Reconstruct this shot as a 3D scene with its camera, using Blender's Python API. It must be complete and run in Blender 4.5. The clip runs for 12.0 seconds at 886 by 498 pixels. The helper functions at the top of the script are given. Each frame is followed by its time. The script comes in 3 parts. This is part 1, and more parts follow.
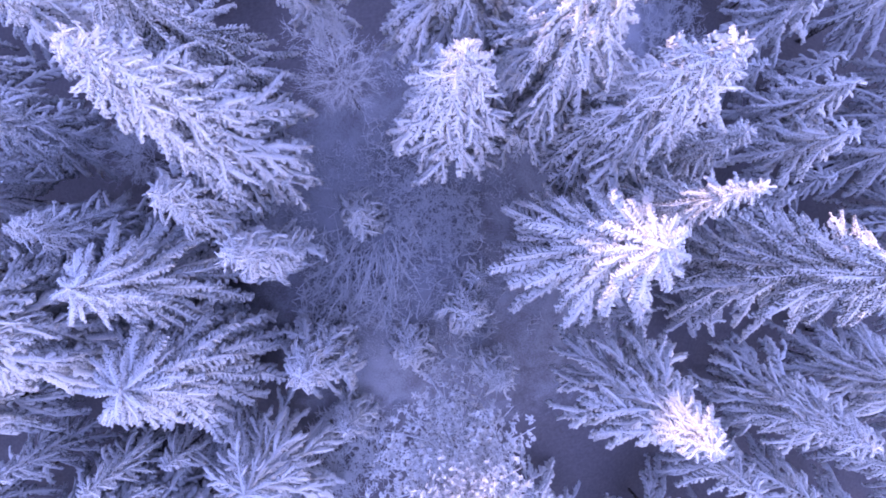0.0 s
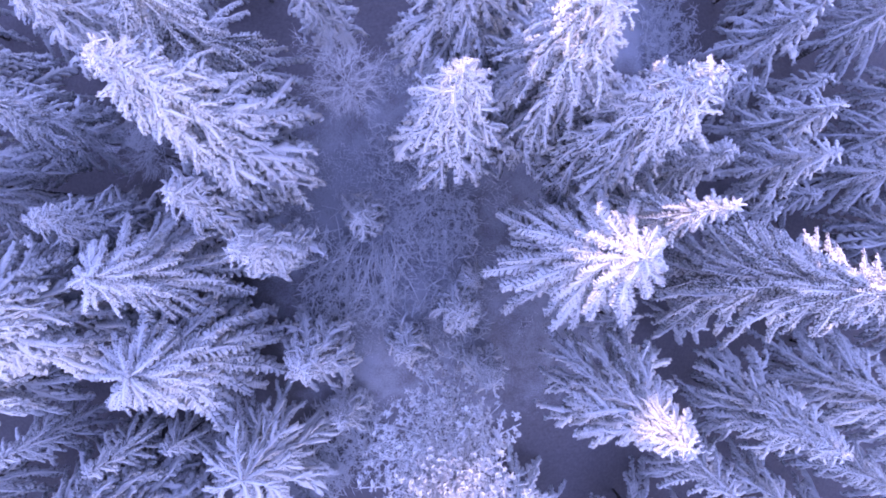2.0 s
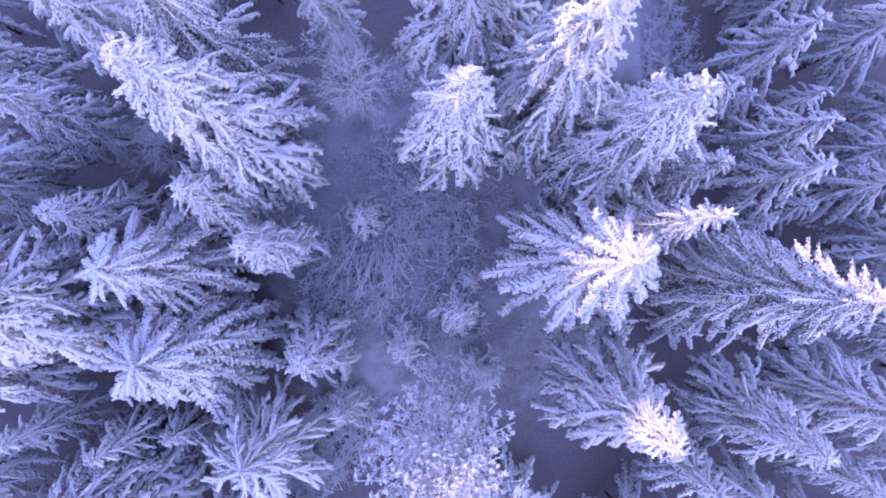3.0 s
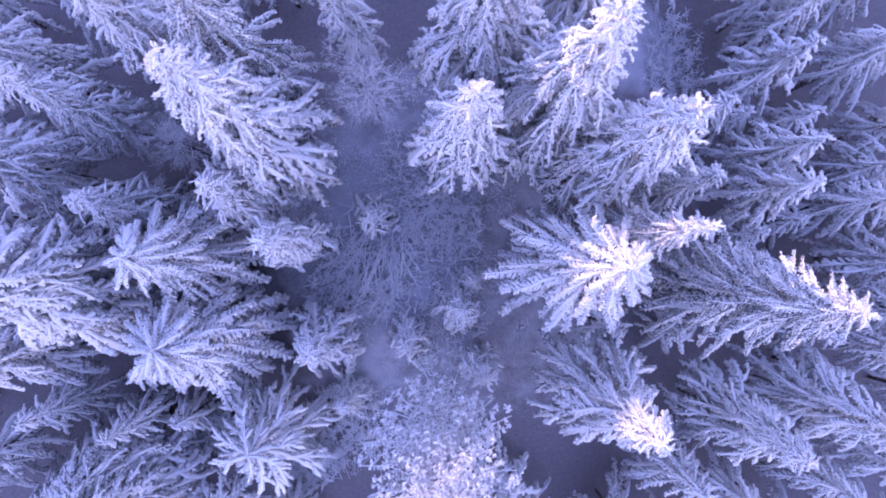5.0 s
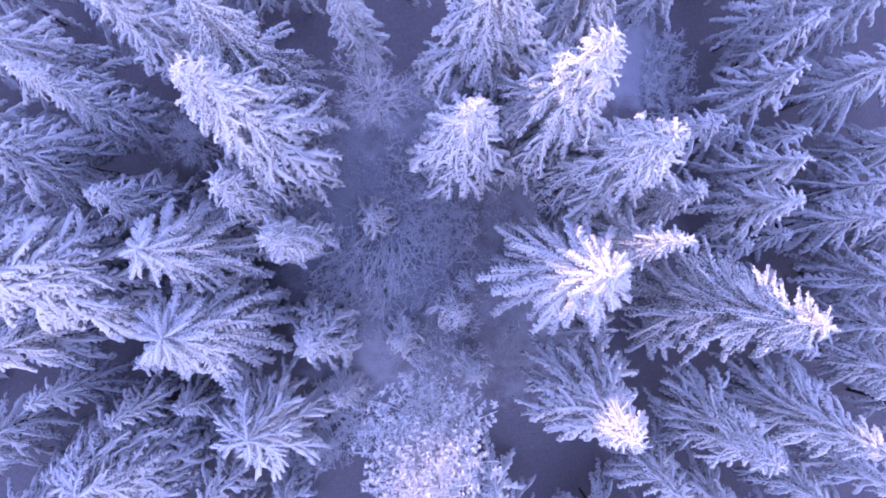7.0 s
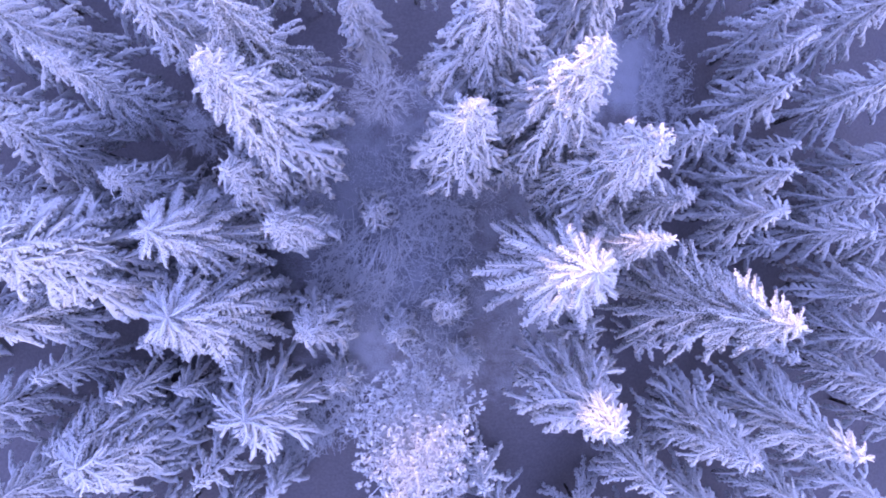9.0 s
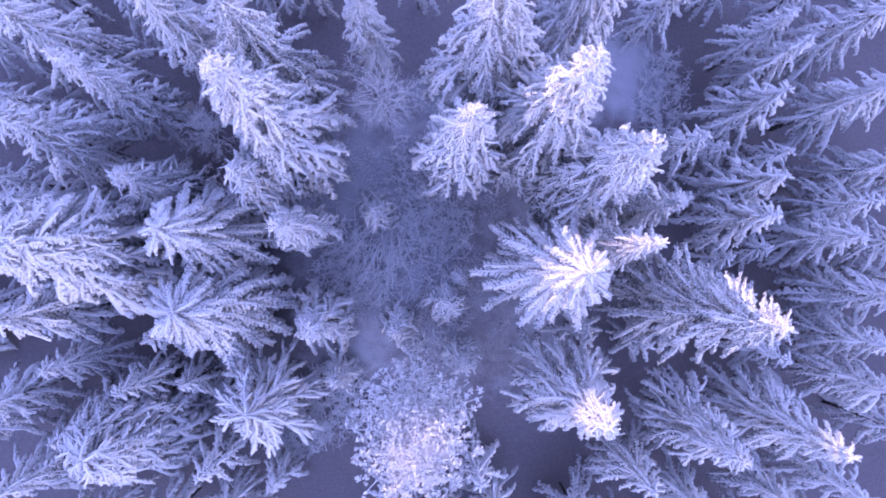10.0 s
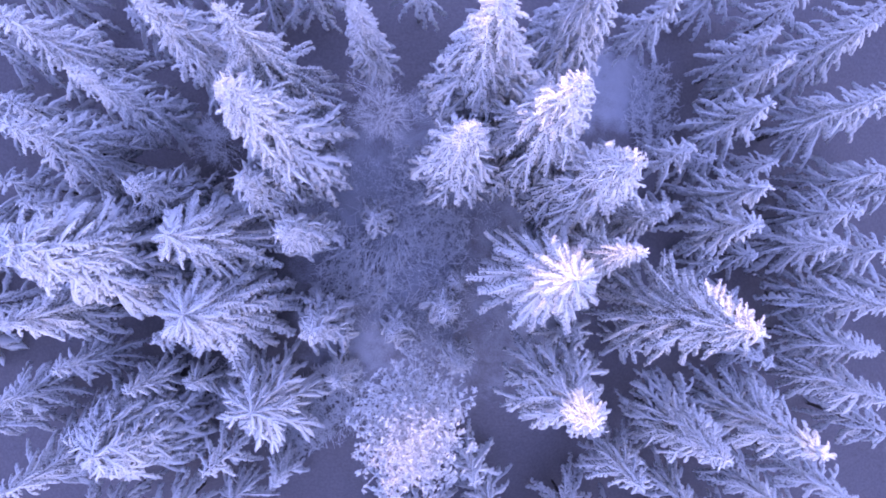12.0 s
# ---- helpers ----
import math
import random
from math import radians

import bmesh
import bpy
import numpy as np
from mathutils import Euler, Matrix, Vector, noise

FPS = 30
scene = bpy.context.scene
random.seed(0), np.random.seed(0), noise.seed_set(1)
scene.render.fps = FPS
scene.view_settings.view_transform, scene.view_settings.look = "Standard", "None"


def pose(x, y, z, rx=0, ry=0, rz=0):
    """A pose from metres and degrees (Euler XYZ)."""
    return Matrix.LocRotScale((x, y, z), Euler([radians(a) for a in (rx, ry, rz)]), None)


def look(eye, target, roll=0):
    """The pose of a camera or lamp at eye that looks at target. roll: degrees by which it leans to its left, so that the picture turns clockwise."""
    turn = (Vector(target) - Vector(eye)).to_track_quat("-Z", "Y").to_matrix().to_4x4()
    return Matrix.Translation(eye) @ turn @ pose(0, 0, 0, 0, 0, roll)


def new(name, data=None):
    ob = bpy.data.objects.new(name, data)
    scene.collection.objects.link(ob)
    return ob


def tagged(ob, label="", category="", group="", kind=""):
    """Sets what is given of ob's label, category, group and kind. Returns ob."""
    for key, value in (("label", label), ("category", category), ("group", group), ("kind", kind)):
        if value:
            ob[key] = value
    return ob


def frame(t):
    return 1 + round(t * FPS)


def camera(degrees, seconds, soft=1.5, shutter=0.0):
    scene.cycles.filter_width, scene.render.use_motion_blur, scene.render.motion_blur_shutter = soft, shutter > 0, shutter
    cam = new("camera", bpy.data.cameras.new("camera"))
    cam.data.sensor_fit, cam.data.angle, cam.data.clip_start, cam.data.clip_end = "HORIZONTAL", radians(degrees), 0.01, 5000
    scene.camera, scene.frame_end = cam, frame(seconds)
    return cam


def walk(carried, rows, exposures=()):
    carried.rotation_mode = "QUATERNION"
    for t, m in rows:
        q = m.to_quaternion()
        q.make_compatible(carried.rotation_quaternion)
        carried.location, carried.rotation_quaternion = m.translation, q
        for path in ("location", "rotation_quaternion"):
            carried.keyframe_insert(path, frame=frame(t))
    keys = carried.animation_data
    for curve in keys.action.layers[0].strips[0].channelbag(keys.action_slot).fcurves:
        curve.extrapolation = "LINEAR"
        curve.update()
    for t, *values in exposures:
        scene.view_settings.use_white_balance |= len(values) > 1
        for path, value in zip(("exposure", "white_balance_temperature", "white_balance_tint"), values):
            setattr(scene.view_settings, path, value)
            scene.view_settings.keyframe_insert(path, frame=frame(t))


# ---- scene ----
cam = camera(72, 12.0, soft=1.8)
PATH = [
    (0, -0.526, 0.189, 33.266, -0.303, -0.955, -0.185),
    (0.5, -0.447, 0.175, 33.601, -0.275, -0.931, 0.542),
    (1, -0.403, 0.219, 33.936, -0.277, -0.963, 0.905),
    (1.5, -0.386, 0.244, 34.249, -0.210, -0.995, 1.241),
    (2, -0.385, 0.264, 34.542, -0.232, -0.978, 1.678),
    (2.5, -0.400, 0.252, 34.842, -0.186, -1.006, 2.337),
    (3, -0.395, 0.273, 35.134, -0.197, -0.956, 3.081),
    (5, -0.701, 0.231, 36.591, -0.133, -0.989, 5.012),
    (5.5, -0.720, 0.282, 37.020, -0.133, -1.012, 5.471),
    (6, -0.690, 0.305, 37.438, -0.120, -1.033, 5.956),
    (6.5, -0.586, 0.313, 37.885, -0.065, -0.994, 6.481),
    (7, -0.521, 0.340, 38.274, -0.062, -0.953, 7.044),
    (9, -0.374, -0.134, 39.551, 0.197, -1.062, 9.272),
    (9.5, -0.344, -0.185, 39.883, 0.213, -1.050, 9.699),
    (10, -0.316, -0.187, 40.326, 0.320, -1.028, 9.897),
    (10.5, -0.312, -0.100, 40.801, 0.373, -1.024, 9.956),
    (11, -0.335, 0.047, 41.269, 0.367, -1.076, 9.985),
    (11.5, -0.317, 0.095, 41.678, 0.412, -1.120, 10.077),
    (12, -0.281, 0.103, 42.047, 0.440, -1.127, 10.207),
]
KELVIN, TINT, STOPS = 5960, 71, 2.0
walk(cam, [(t, pose(*row)) for t, *row in PATH], [(0, STOPS, KELVIN, TINT), (12, STOPS, KELVIN, TINT)])

# ---- daylight: a low winter sun that only reaches the tallest tops, blue sky elsewhere ----
SUN_AZ, SUN_EL = radians(-48), radians(19.5)   # azimuth clockwise from +y
sun_dir = Vector((math.sin(SUN_AZ) * math.cos(SUN_EL), math.cos(SUN_AZ) * math.cos(SUN_EL), math.sin(SUN_EL)))
world = bpy.data.worlds.new("winter_sky")
scene.world = world
world.use_nodes = True
wn = world.node_tree.nodes
sky = wn.new("ShaderNodeTexSky")
sky.sky_type, sky.sun_disc = "NISHITA", False
sky.sun_elevation, sky.sun_rotation = SUN_EL, SUN_AZ
sky.air_density, sky.dust_density, sky.ozone_density = 1.2, 0.0, 1.5
world.node_tree.links.new(sky.outputs[0], wn["Background"].inputs[0])
wn["Background"].inputs[1].default_value = 0.15
lamp = bpy.data.lights.new("sun", "SUN")
lamp.energy, lamp.angle, lamp.color = 1.1, radians(0.6), (1.0, 0.92, 0.76)
new("sun", lamp).matrix_world = look(sun_dir * 60, (0, 0, 0))


# ---- materials ----
def nodes_of(name):
    m = bpy.data.materials.new(name)
    m.use_nodes = True
    nt = m.node_tree
    return m, nt, nt.nodes["Principled BSDF"]


def node(nt, kind, **sets):
    n = nt.nodes.new(kind)
    for key, value in sets.items():
        n.inputs[key].default_value = value
    return n


def math_node(nt, op, a, b=None):
    n = nt.nodes.new("ShaderNodeMath")
    n.operation = op
    for i, v in enumerate((a, b)):
        if v is None:
            continue
        if isinstance(v, (int, float)):
            n.inputs[i].default_value = v
        else:
            nt.links.new(v, n.inputs[i])
    return n.outputs[0]


def noise_at(nt, scale, detail=3.0, rough=0.55):
    g = nt.nodes.new("ShaderNodeNewGeometry")
    n = node(nt, "ShaderNodeTexNoise", Scale=scale, Detail=detail, Roughness=rough)
    nt.links.new(g.outputs["Position"], n.inputs["Vector"])
    return n.outputs["Fac"]


def mix(nt, fac, a, b):
    n = nt.nodes.new("ShaderNodeMix")
    n.data_type = "RGBA"
    for i, v in ((0, fac), (6, a), (7, b)):
        if isinstance(v, (int, float)):
            n.inputs[i].default_value = v
        elif isinstance(v, tuple):
            n.inputs[i].default_value = (*v, 1)
        else:
            nt.links.new(v, n.inputs[i])
    return n.outputs[2]


def ramp(nt, fac, lo, hi):
    n = node(nt, "ShaderNodeMapRange", **{"From Min": lo, "From Max": hi})
    n.interpolation_type = "SMOOTHSTEP"
    nt.links.new(fac, n.inputs["Value"])
    return n.outputs["Result"]


def bump(nt, bsdf, height, strength, distance):
    b = node(nt, "ShaderNodeBump", Strength=strength, Distance=distance)
    nt.links.new(height, b.inputs["Height"])
    nt.links.new(b.outputs["Normal"], bsdf.inputs["Normal"])


def snow_laden(name, under, under2, cover, grain=16.0, snow=(0.89, 0.895, 0.90), spread=0.9, puff=11.0):
    """Snow and rime lying on whatever faces up, with the dark stuff beneath showing through in specks."""
    m, nt, bsdf = nodes_of(name)
    geo = nt.nodes.new("ShaderNodeNewGeometry")
    xyz = nt.nodes.new("ShaderNodeSeparateXYZ")
    nt.links.new(geo.outputs["Normal"], xyz.inputs[0])
    info = nt.nodes.new("ShaderNodeObjectInfo")
    fine, coarse = noise_at(nt, grain, 4.0, 0.65), noise_at(nt, 1.3, 2.0)
    v = math_node(nt, "MULTIPLY", xyz.outputs["Z"], 0.55)
    v = math_node(nt, "ADD", v, math_node(nt, "MULTIPLY", math_node(nt, "SUBTRACT", fine, 0.5), 3.6))
    v = math_node(nt, "ADD", v, math_node(nt, "MULTIPLY", math_node(nt, "SUBTRACT", coarse, 0.5), 1.2))
    v = math_node(nt, "ADD", v, math_node(nt, "MULTIPLY", math_node(nt, "SUBTRACT", info.outputs["Random"], 0.25), 0.5))
    fac = ramp(nt, v, cover - spread / 2, cover + spread / 2)
    dark = mix(nt, noise_at(nt, 6.0), under, under2)
    white = mix(nt, noise_at(nt, 3.0), snow, tuple(c * 0.93 for c in snow))
    wobble = node(nt, "ShaderNodeTexNoise", Scale=7.0, Detail=2.0)
    nt.links.new(geo.outputs["Position"], wobble.inputs["Vector"])
    shift = nt.nodes.new("ShaderNodeVectorMath")
    shift.operation = "MULTIPLY_ADD"
    shift.inputs[1].default_value = (0.12, 0.12, 0.12)
    nt.links.new(wobble.outputs["Color"], shift.inputs[0])
    nt.links.new(geo.outputs["Position"], shift.inputs[2])
    cells = node(nt, "ShaderNodeTexVoronoi", Scale=puff)
    nt.links.new(shift.outputs[0], cells.inputs["Vector"])
    crack = math_node(nt, "MULTIPLY", ramp(nt, cells.outputs["Distance"], 0.50, 0.74), 0.08)
    fac = math_node(nt, "MULTIPLY", fac, math_node(nt, "SUBTRACT", 1.0, crack))
    nt.links.new(mix(nt, fac, dark, white), bsdf.inputs["Base Color"])
    bsdf.inputs["Roughness"].default_value = 0.75
    bsdf.inputs["Specular IOR Level"].default_value = 0.25
    height = math_node(nt, "SUBTRACT", math_node(nt, "MULTIPLY", noise_at(nt, 12.0, 3.0, 0.6), 1.6), cells.outputs["Distance"])
    bump(nt, bsdf, height, 0.7, 0.05)
    return m


M_BOUGH = snow_laden("snowy_spruce_bough", (0.22, 0.24, 0.24), (0.43, 0.45, 0.45), -0.06, 11.0, spread=1.0)
M_SPARSE = snow_laden("spruce_bough_with_patchy_snow", (0.07, 0.085, 0.075), (0.24, 0.26, 0.25), 0.04, 10.0, spread=0.9)
M_PINE = snow_laden("snowy_pine_tufts", (0.06, 0.065, 0.06), (0.16, 0.16, 0.15), 0.02, 6.0, spread=0.7)
M_RIME = snow_laden("rime_on_bare_twigs", (0.26, 0.24, 0.24), (0.42, 0.40, 0.40), -0.75, 14.0)
M_BARK = snow_laden("bark_plastered_with_snow", (0.050, 0.036, 0.028), (0.10, 0.075, 0.06), 0.55, 9.0)
M_FAR = snow_laden("snowy_far_forest", (0.10, 0.12, 0.12), (0.24, 0.26, 0.26), -0.10, 9.0)


def ground_material():
    m, nt, bsdf = nodes_of("snow_over_forest_floor")
    big, mid, fine = noise_at(nt, 0.16, 3.0), noise_at(nt, 1.1, 4.0), noise_at(nt, 11.0, 4.0, 0.7)
    v = math_node(nt, "ADD", math_node(nt, "MULTIPLY", big, 1.2), math_node(nt, "MULTIPLY", mid, 0.8))
    v = math_node(nt, "ADD", v, math_node(nt, "MULTIPLY", fine, 1.0))
    # snow thins away from the clearing; the stand's shade is painted in here too
    geo = nt.nodes.new("ShaderNodeNewGeometry")
    away = nt.nodes.new("ShaderNodeVectorMath")
    away.operation = "DISTANCE"
    away.inputs[1].default_value = (0.5, 0.0, -1.0)
    nt.links.new(geo.outputs["Position"], away.inputs[0])
    edge = math_node(nt, "ADD", away.outputs["Value"], math_node(nt, "MULTIPLY", noise_at(nt, 0.3, 3.0), 7.0))
    v = math_node(nt, "SUBTRACT", v, math_node(nt, "MULTIPLY", ramp(nt, edge, 13.0, 19.0), 0.70))
    # more snow on an open glade past the tall trees, its mist painted in
    glade = nt.nodes.new("ShaderNodeVectorMath")
    glade.operation = "DISTANCE"
    glade.inputs[1].default_value = (11.0, 14.5, -7.0)
    nt.links.new(geo.outputs["Position"], glade.inputs[0])
    edge = math_node(nt, "ADD", glade.outputs["Value"], math_node(nt, "MULTIPLY", noise_at(nt, 0.4, 3.0), 5.0))
    v = math_node(nt, "ADD", v, math_node(nt, "SUBTRACT", 0.8, math_node(nt, "MULTIPLY", ramp(nt, edge, 4.0, 11.0), 0.8)))
    fac = ramp(nt, v, 1.05, 1.80)
    litter = mix(nt, noise_at(nt, 5.0), (0.10, 0.085, 0.088), (0.26, 0.235, 0.24))
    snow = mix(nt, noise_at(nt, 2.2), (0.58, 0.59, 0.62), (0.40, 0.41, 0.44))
    nt.links.new(mix(nt, fac, litter, snow), bsdf.inputs["Base Color"])
    bsdf.inputs["Roughness"].default_value = 0.85
    bump(nt, bsdf, math_node(nt, "ADD", mid, fine), 0.5, 0.12)
    return m


M_GROUND = ground_material()


# ---- small builders ----
def part(name, mesh, parent=None, m=None, label=""):
    ob = new(name, mesh)
    if parent:
        ob.parent = parent
    if m is not None:
        ob.matrix_basis = m
    return tagged(ob, label)


def mesh_of(name, verts, faces, material, smooth=True):
    me = bpy.data.meshes.new(name)
    me.from_pydata([tuple(v) for v in verts], [], faces)
    me.materials.append(material)
    if smooth:
        me.shade_smooth()
    return me


class Soup:
    """Vertices and faces that grow into one mesh."""

    def __init__(self):
        self.v, self.f = [], []

    def tube(self, points, radii, sides=5, flat=1.0, twist=0.0):
        """A lumpy tapered twig along the points, closed to a point at its end."""
        base, n = len(self.v), len(points)
        for i, p in enumerate(points):
            t = (points[min(i + 1, n - 1)] - points[max(i - 1, 0)]).normalized()
            s = t.cross(Vector((0, 0, 1)))
            s = s.normalized() if s.length > 1e-3 else Vector((1, 0, 0))
            u = s.cross(t)
            for k in range(sides):
                a = 2 * math.pi * k / sides + twist
                self.v.append(p + s * (math.cos(a) * radii[i]) + u * (math.sin(a) * radii[i] * flat))
        for i in range(n - 1):
            for k in range(sides):
                a, b = base + i * sides + k, base + i * sides + (k + 1) % sides
                self.f.append((a, b, b + sides, a + sides))
        self.v.append(points[-1] + (points[-1] - points[-2]).normalized() * radii[-1] * 1.2)
        for k in range(sides):
            a = base + (n - 1) * sides
            self.f.append((a + k, a + (k + 1) % sides, len(self.v) - 1))

    def lump(self, rng, c, r):
        """A small uneven clot of snow."""
        b = len(self.v)
        for d in ((1, 0, 0), (0, 1, 0), (-1, 0, 0), (0, -1, 0), (0, 0, 1), (0, 0, -1)):
            self.v.append(c + Vector(d) * (r * rng.uniform(0.7, 1.4)))
        for k in range(4):
            self.f += [(b + k, b + (k + 1) % 4, b + 4), (b + (k + 1) % 4, b + k, b + 5)]

    def mesh(self, name, material):
        return mesh_of(name, self.v, self.f, material)


def spine(rng, n, droop, sway):
    """A unit-long bough's line, starting level along +x and bending down."""
    pts, p, yaw = [], Vector((0, 0, 0)), 0.0
    for i in range(n):
        s = i / (n - 1)
        pts.append(p.copy())
        yaw += rng.gauss(0, sway)
        a = -droop * s ** 0.8
        p = p + Vector((math.cos(a) * math.cos(yaw), math.cos(a) * math.sin(yaw), math.sin(a))) / (n - 1)
    return pts


def along(pts, s):
    """The place and the direction at a share s of a line's way."""
    k = min(int(s * (len(pts) - 1)), len(pts) - 2)
    return pts[k].lerp(pts[k + 1], s * (len(pts) - 1) - k), (pts[k + 1] - pts[k]).normalized()


def strip(soup, rng, pts, width, thick, blunt=0.4):
    """A lumpy ridge of snow lying along a limb: rounded above, thin below."""
    n, rows = len(pts), []
    for i, p in enumerate(pts):
        s = i / (n - 1)
        t = (pts[min(i + 1, n - 1)] - pts[max(i - 1, 0)]).normalized()
        side = Vector((-t.y, t.x, 0)).normalized()
        up = t.cross(side)
        w = width * min(1.0, 0.4 + 2.5 * s) * (1.04 - s) ** blunt
        l, r, high = w * rng.uniform(0.5, 1.45), w * rng.uniform(0.5, 1.45), thick * rng.uniform(0.55, 1.4)
        rows.append(len(soup.v))
        soup.v += [p + side * l - up * thick * 0.3, p + up * high + side * (0.4 * (l - r)), p - side * r - up * thick * 0.3, p - up * thick * 0.7]
    for a, b in zip(rows, rows[1:]):
        for j in range(4):
            k = (j + 1) % 4
            soup.f.append((a + j, b + j, b + k, a + k))
    e = rows[-1]
    soup.f.append((e + 3, e + 2, e + 1, e))


def twig(soup, p, d, length, r):
    """A short finger of snow on a side twig: three-sided, swelling towards a blunt end."""
    side = d.cross(Vector((0, 0, 1)))
    side = side.normalized() if side.length > 1e-3 else Vector((1, 0, 0))
    up, b = side.cross(d), len(soup.v)
    for q, f in ((0.0, 0.6), (0.74, 1.2)):
        c = p + d * (length * q)
        soup.v += [c + side * (r * f) - up * (r * 0.4 * f), c + up * (r * f), c - side * (r * f) - up * (r * 0.4 * f)]
    soup.v.append(p + d * length - Vector((0, 0, 0.15 * length)))
    for j in range(3):
        k = (j + 1) % 3
        soup.f += [(b + j, b + k, b + 3 + k, b + 3 + j), (b + 3 + j, b + 3 + k, b + 6)]


def comb(soup, rng, pts, count, length, angle, sag, r, blunt=0.5, skip=0.0, start=0.1):
    """Side twigs left and right of a limb, swept forward and sagging under their snow."""
    for k in range(count):
        for sgn in (-1, 1):
            if rng.random() < skip:
                continue
            s = start + (0.98 - start) * (k + rng.uniform(0.1, 0.9)) / count
            p, t = along(pts, s)
            side = Vector((-t.y, t.x, 0)).normalized() * sgn
            a = angle * rng.uniform(0.65, 1.3)
            d = (t * math.cos(a) + side * math.sin(a) + Vector((0, 0, -sag * rng.uniform(0.4, 1.5)))).normalized()
            grown = min(1.0, 0.45 + 1.8 * s) * (1.08 - s) ** blunt * rng.uniform(0.5, 1.35)
            twig(soup, p - Vector((0, 0, 0.01)), d, length * grown, r * rng.uniform(0.75, 1.3))


def limb(rng, start, yaw, length, droop, n):
    turn = Euler((0, 0, yaw)).to_matrix()
    return [start + turn @ p * length for p in spine(rng, n, droop, 0.05)]


def bough_mesh(seed, kind):
    """One snow-laden spruce bough, 1 m long along +x, bent down by its load; the heavy kind forks near its foot."""
    rng = random.Random(seed)
    soup = Soup()
    origin = Vector((0, 0, 0))
    if kind == "heavy":
        droop = rng.uniform(0.6, 1.0)
        pts = limb(rng, origin, 0, 1.0, droop, 12)
        strip(soup, rng, pts, 0.040, 0.034)
        comb(soup, rng, pts, 13, 0.145, 0.72, 0.35, 0.030, 0.36)
        for sgn in (-1, 1):
            at = pts[rng.randint(3, 6)] - Vector((0, 0, rng.uniform(0.0, 0.04)))
            fork = limb(rng, at, sgn * rng.uniform(0.25, 0.55), rng.uniform(0.38, 0.60), droop * rng.uniform(0.9, 1.3) + 0.1, 5)
            strip(soup, rng, fork, 0.038, 0.03)
            comb(soup, rng, fork, 3, 0.10, 0.7, 0.4, 0.034)
    elif kind == "feathered":
        pts = limb(rng, origin, 0, 1.0, rng.uniform(0.45, 0.8), 8)
        strip(soup, rng, pts, 0.040, 0.028)
        comb(soup, rng, pts, 19, 0.112, 0.88, 0.18, 0.0255, 0.28)
    elif kind == "sparse":
        pts = limb(rng, origin, 0, 1.0, rng.uniform(0.45, 0.8), 8)
        strip(soup, rng, pts, 0.028, 0.022)
        comb(soup, rng, pts, 17, 0.12, 0.8, 0.35, 0.020, 0.35, 0.08)
    else:
        pts = limb(rng, origin, 0, 1.0, rng.uniform(0.3, 0.6), 8)
        strip(soup, rng, pts, 0.040, 0.036, 0.2)
        comb(soup, rng, pts, 9, 0.10, 0.75, 0.4, 0.026, 0.3, 0.1, 0.2)
        for sgn in (-1, 1):
            fork = limb(rng, pts[rng.randint(3, 5)], sgn * rng.uniform(0.3, 0.5), rng.uniform(0.3, 0.45), 0.5, 5)
            strip(soup, rng, fork, 0.034, 0.03, 0.2)
            comb(soup, rng, fork, 3, 0.08, 0.7, 0.4, 0.024)
    return soup.mesh("bough", M_SPARSE if kind == "sparse" else M_BOUGH)


def plain_bough_mesh(seed):
    """A simpler bough for the smaller trees that stand under the others and further off."""
    rng = random.Random(seed)
    soup = Soup()
    pts = limb(rng, Vector((0, 0, 0)), 0, 1.0, rng.uniform(0.6, 0.9), 8)
    strip(soup, rng, pts, 0.044, 0.034)
    comb(soup, rng, pts, 10, 0.18, 0.62, 0.4, 0.030, 0.42)
    return soup.mesh("bough", M_BOUGH)


def tuft_bough_mesh(seed):
    """One pine limb, 1 m long, carrying rounded tufts of rimed needles."""
    rng = random.Random(seed)
    soup = Soup()
    pts = spine(rng, 6, 0.35, 0.10)
    soup.tube(pts, [0.012, 0.011, 0.010, 0.008, 0.007, 0.005], 3)
    for i in range(16):
        p, _ = along(pts, 0.22 + 0.77 * i / 15)
        c = p + Vector((0, rng.gauss(0, 0.14) * (1.25 - 0.7 * i / 15), rng.uniform(-0.09, 0.09)))
        big = rng.uniform(0.7, 1.25)
        soup.lump(rng, c, 0.028 * big)
        for _ in range(9):
            d = Vector((rng.gauss(0.15, 0.8), rng.gauss(0, 0.8), rng.gauss(0.35, 0.6))).normalized()
            twig(soup, c + d * 0.018 * big, d, rng.uniform(0.024, 0.042) * big, rng.uniform(0.006, 0.010) * big)
    return soup.mesh("bough", M_PINE)


def crown_top_mesh(seed):
    """The leader of a spruce, 1 m tall: a rimed spike with short upright shoots."""
    rng = random.Random(seed)
    soup = Soup()
    soup.tube([Vector((0, 0, 0)), Vector((0.01, 0, 0.4)), Vector((0.0, 0.02, 0.75)), Vector((0.03, 0.0, 1.0))], [0.06, 0.05, 0.04, 0.025], 5)
    for i in range(9):
        a, z = rng.uniform(0, 6.28), rng.uniform(0.1, 0.85)
        d = Vector((math.cos(a), math.sin(a), rng.uniform(0.3, 0.9)))
        p, ln = Vector((0, 0, z)), 0.34 * (1.1 - z)
        soup.tube([p, p + d * ln * 0.6, p + d * ln], [0.03, 0.042, 0.022], 4)
    return soup.mesh("leader", M_BOUGH)


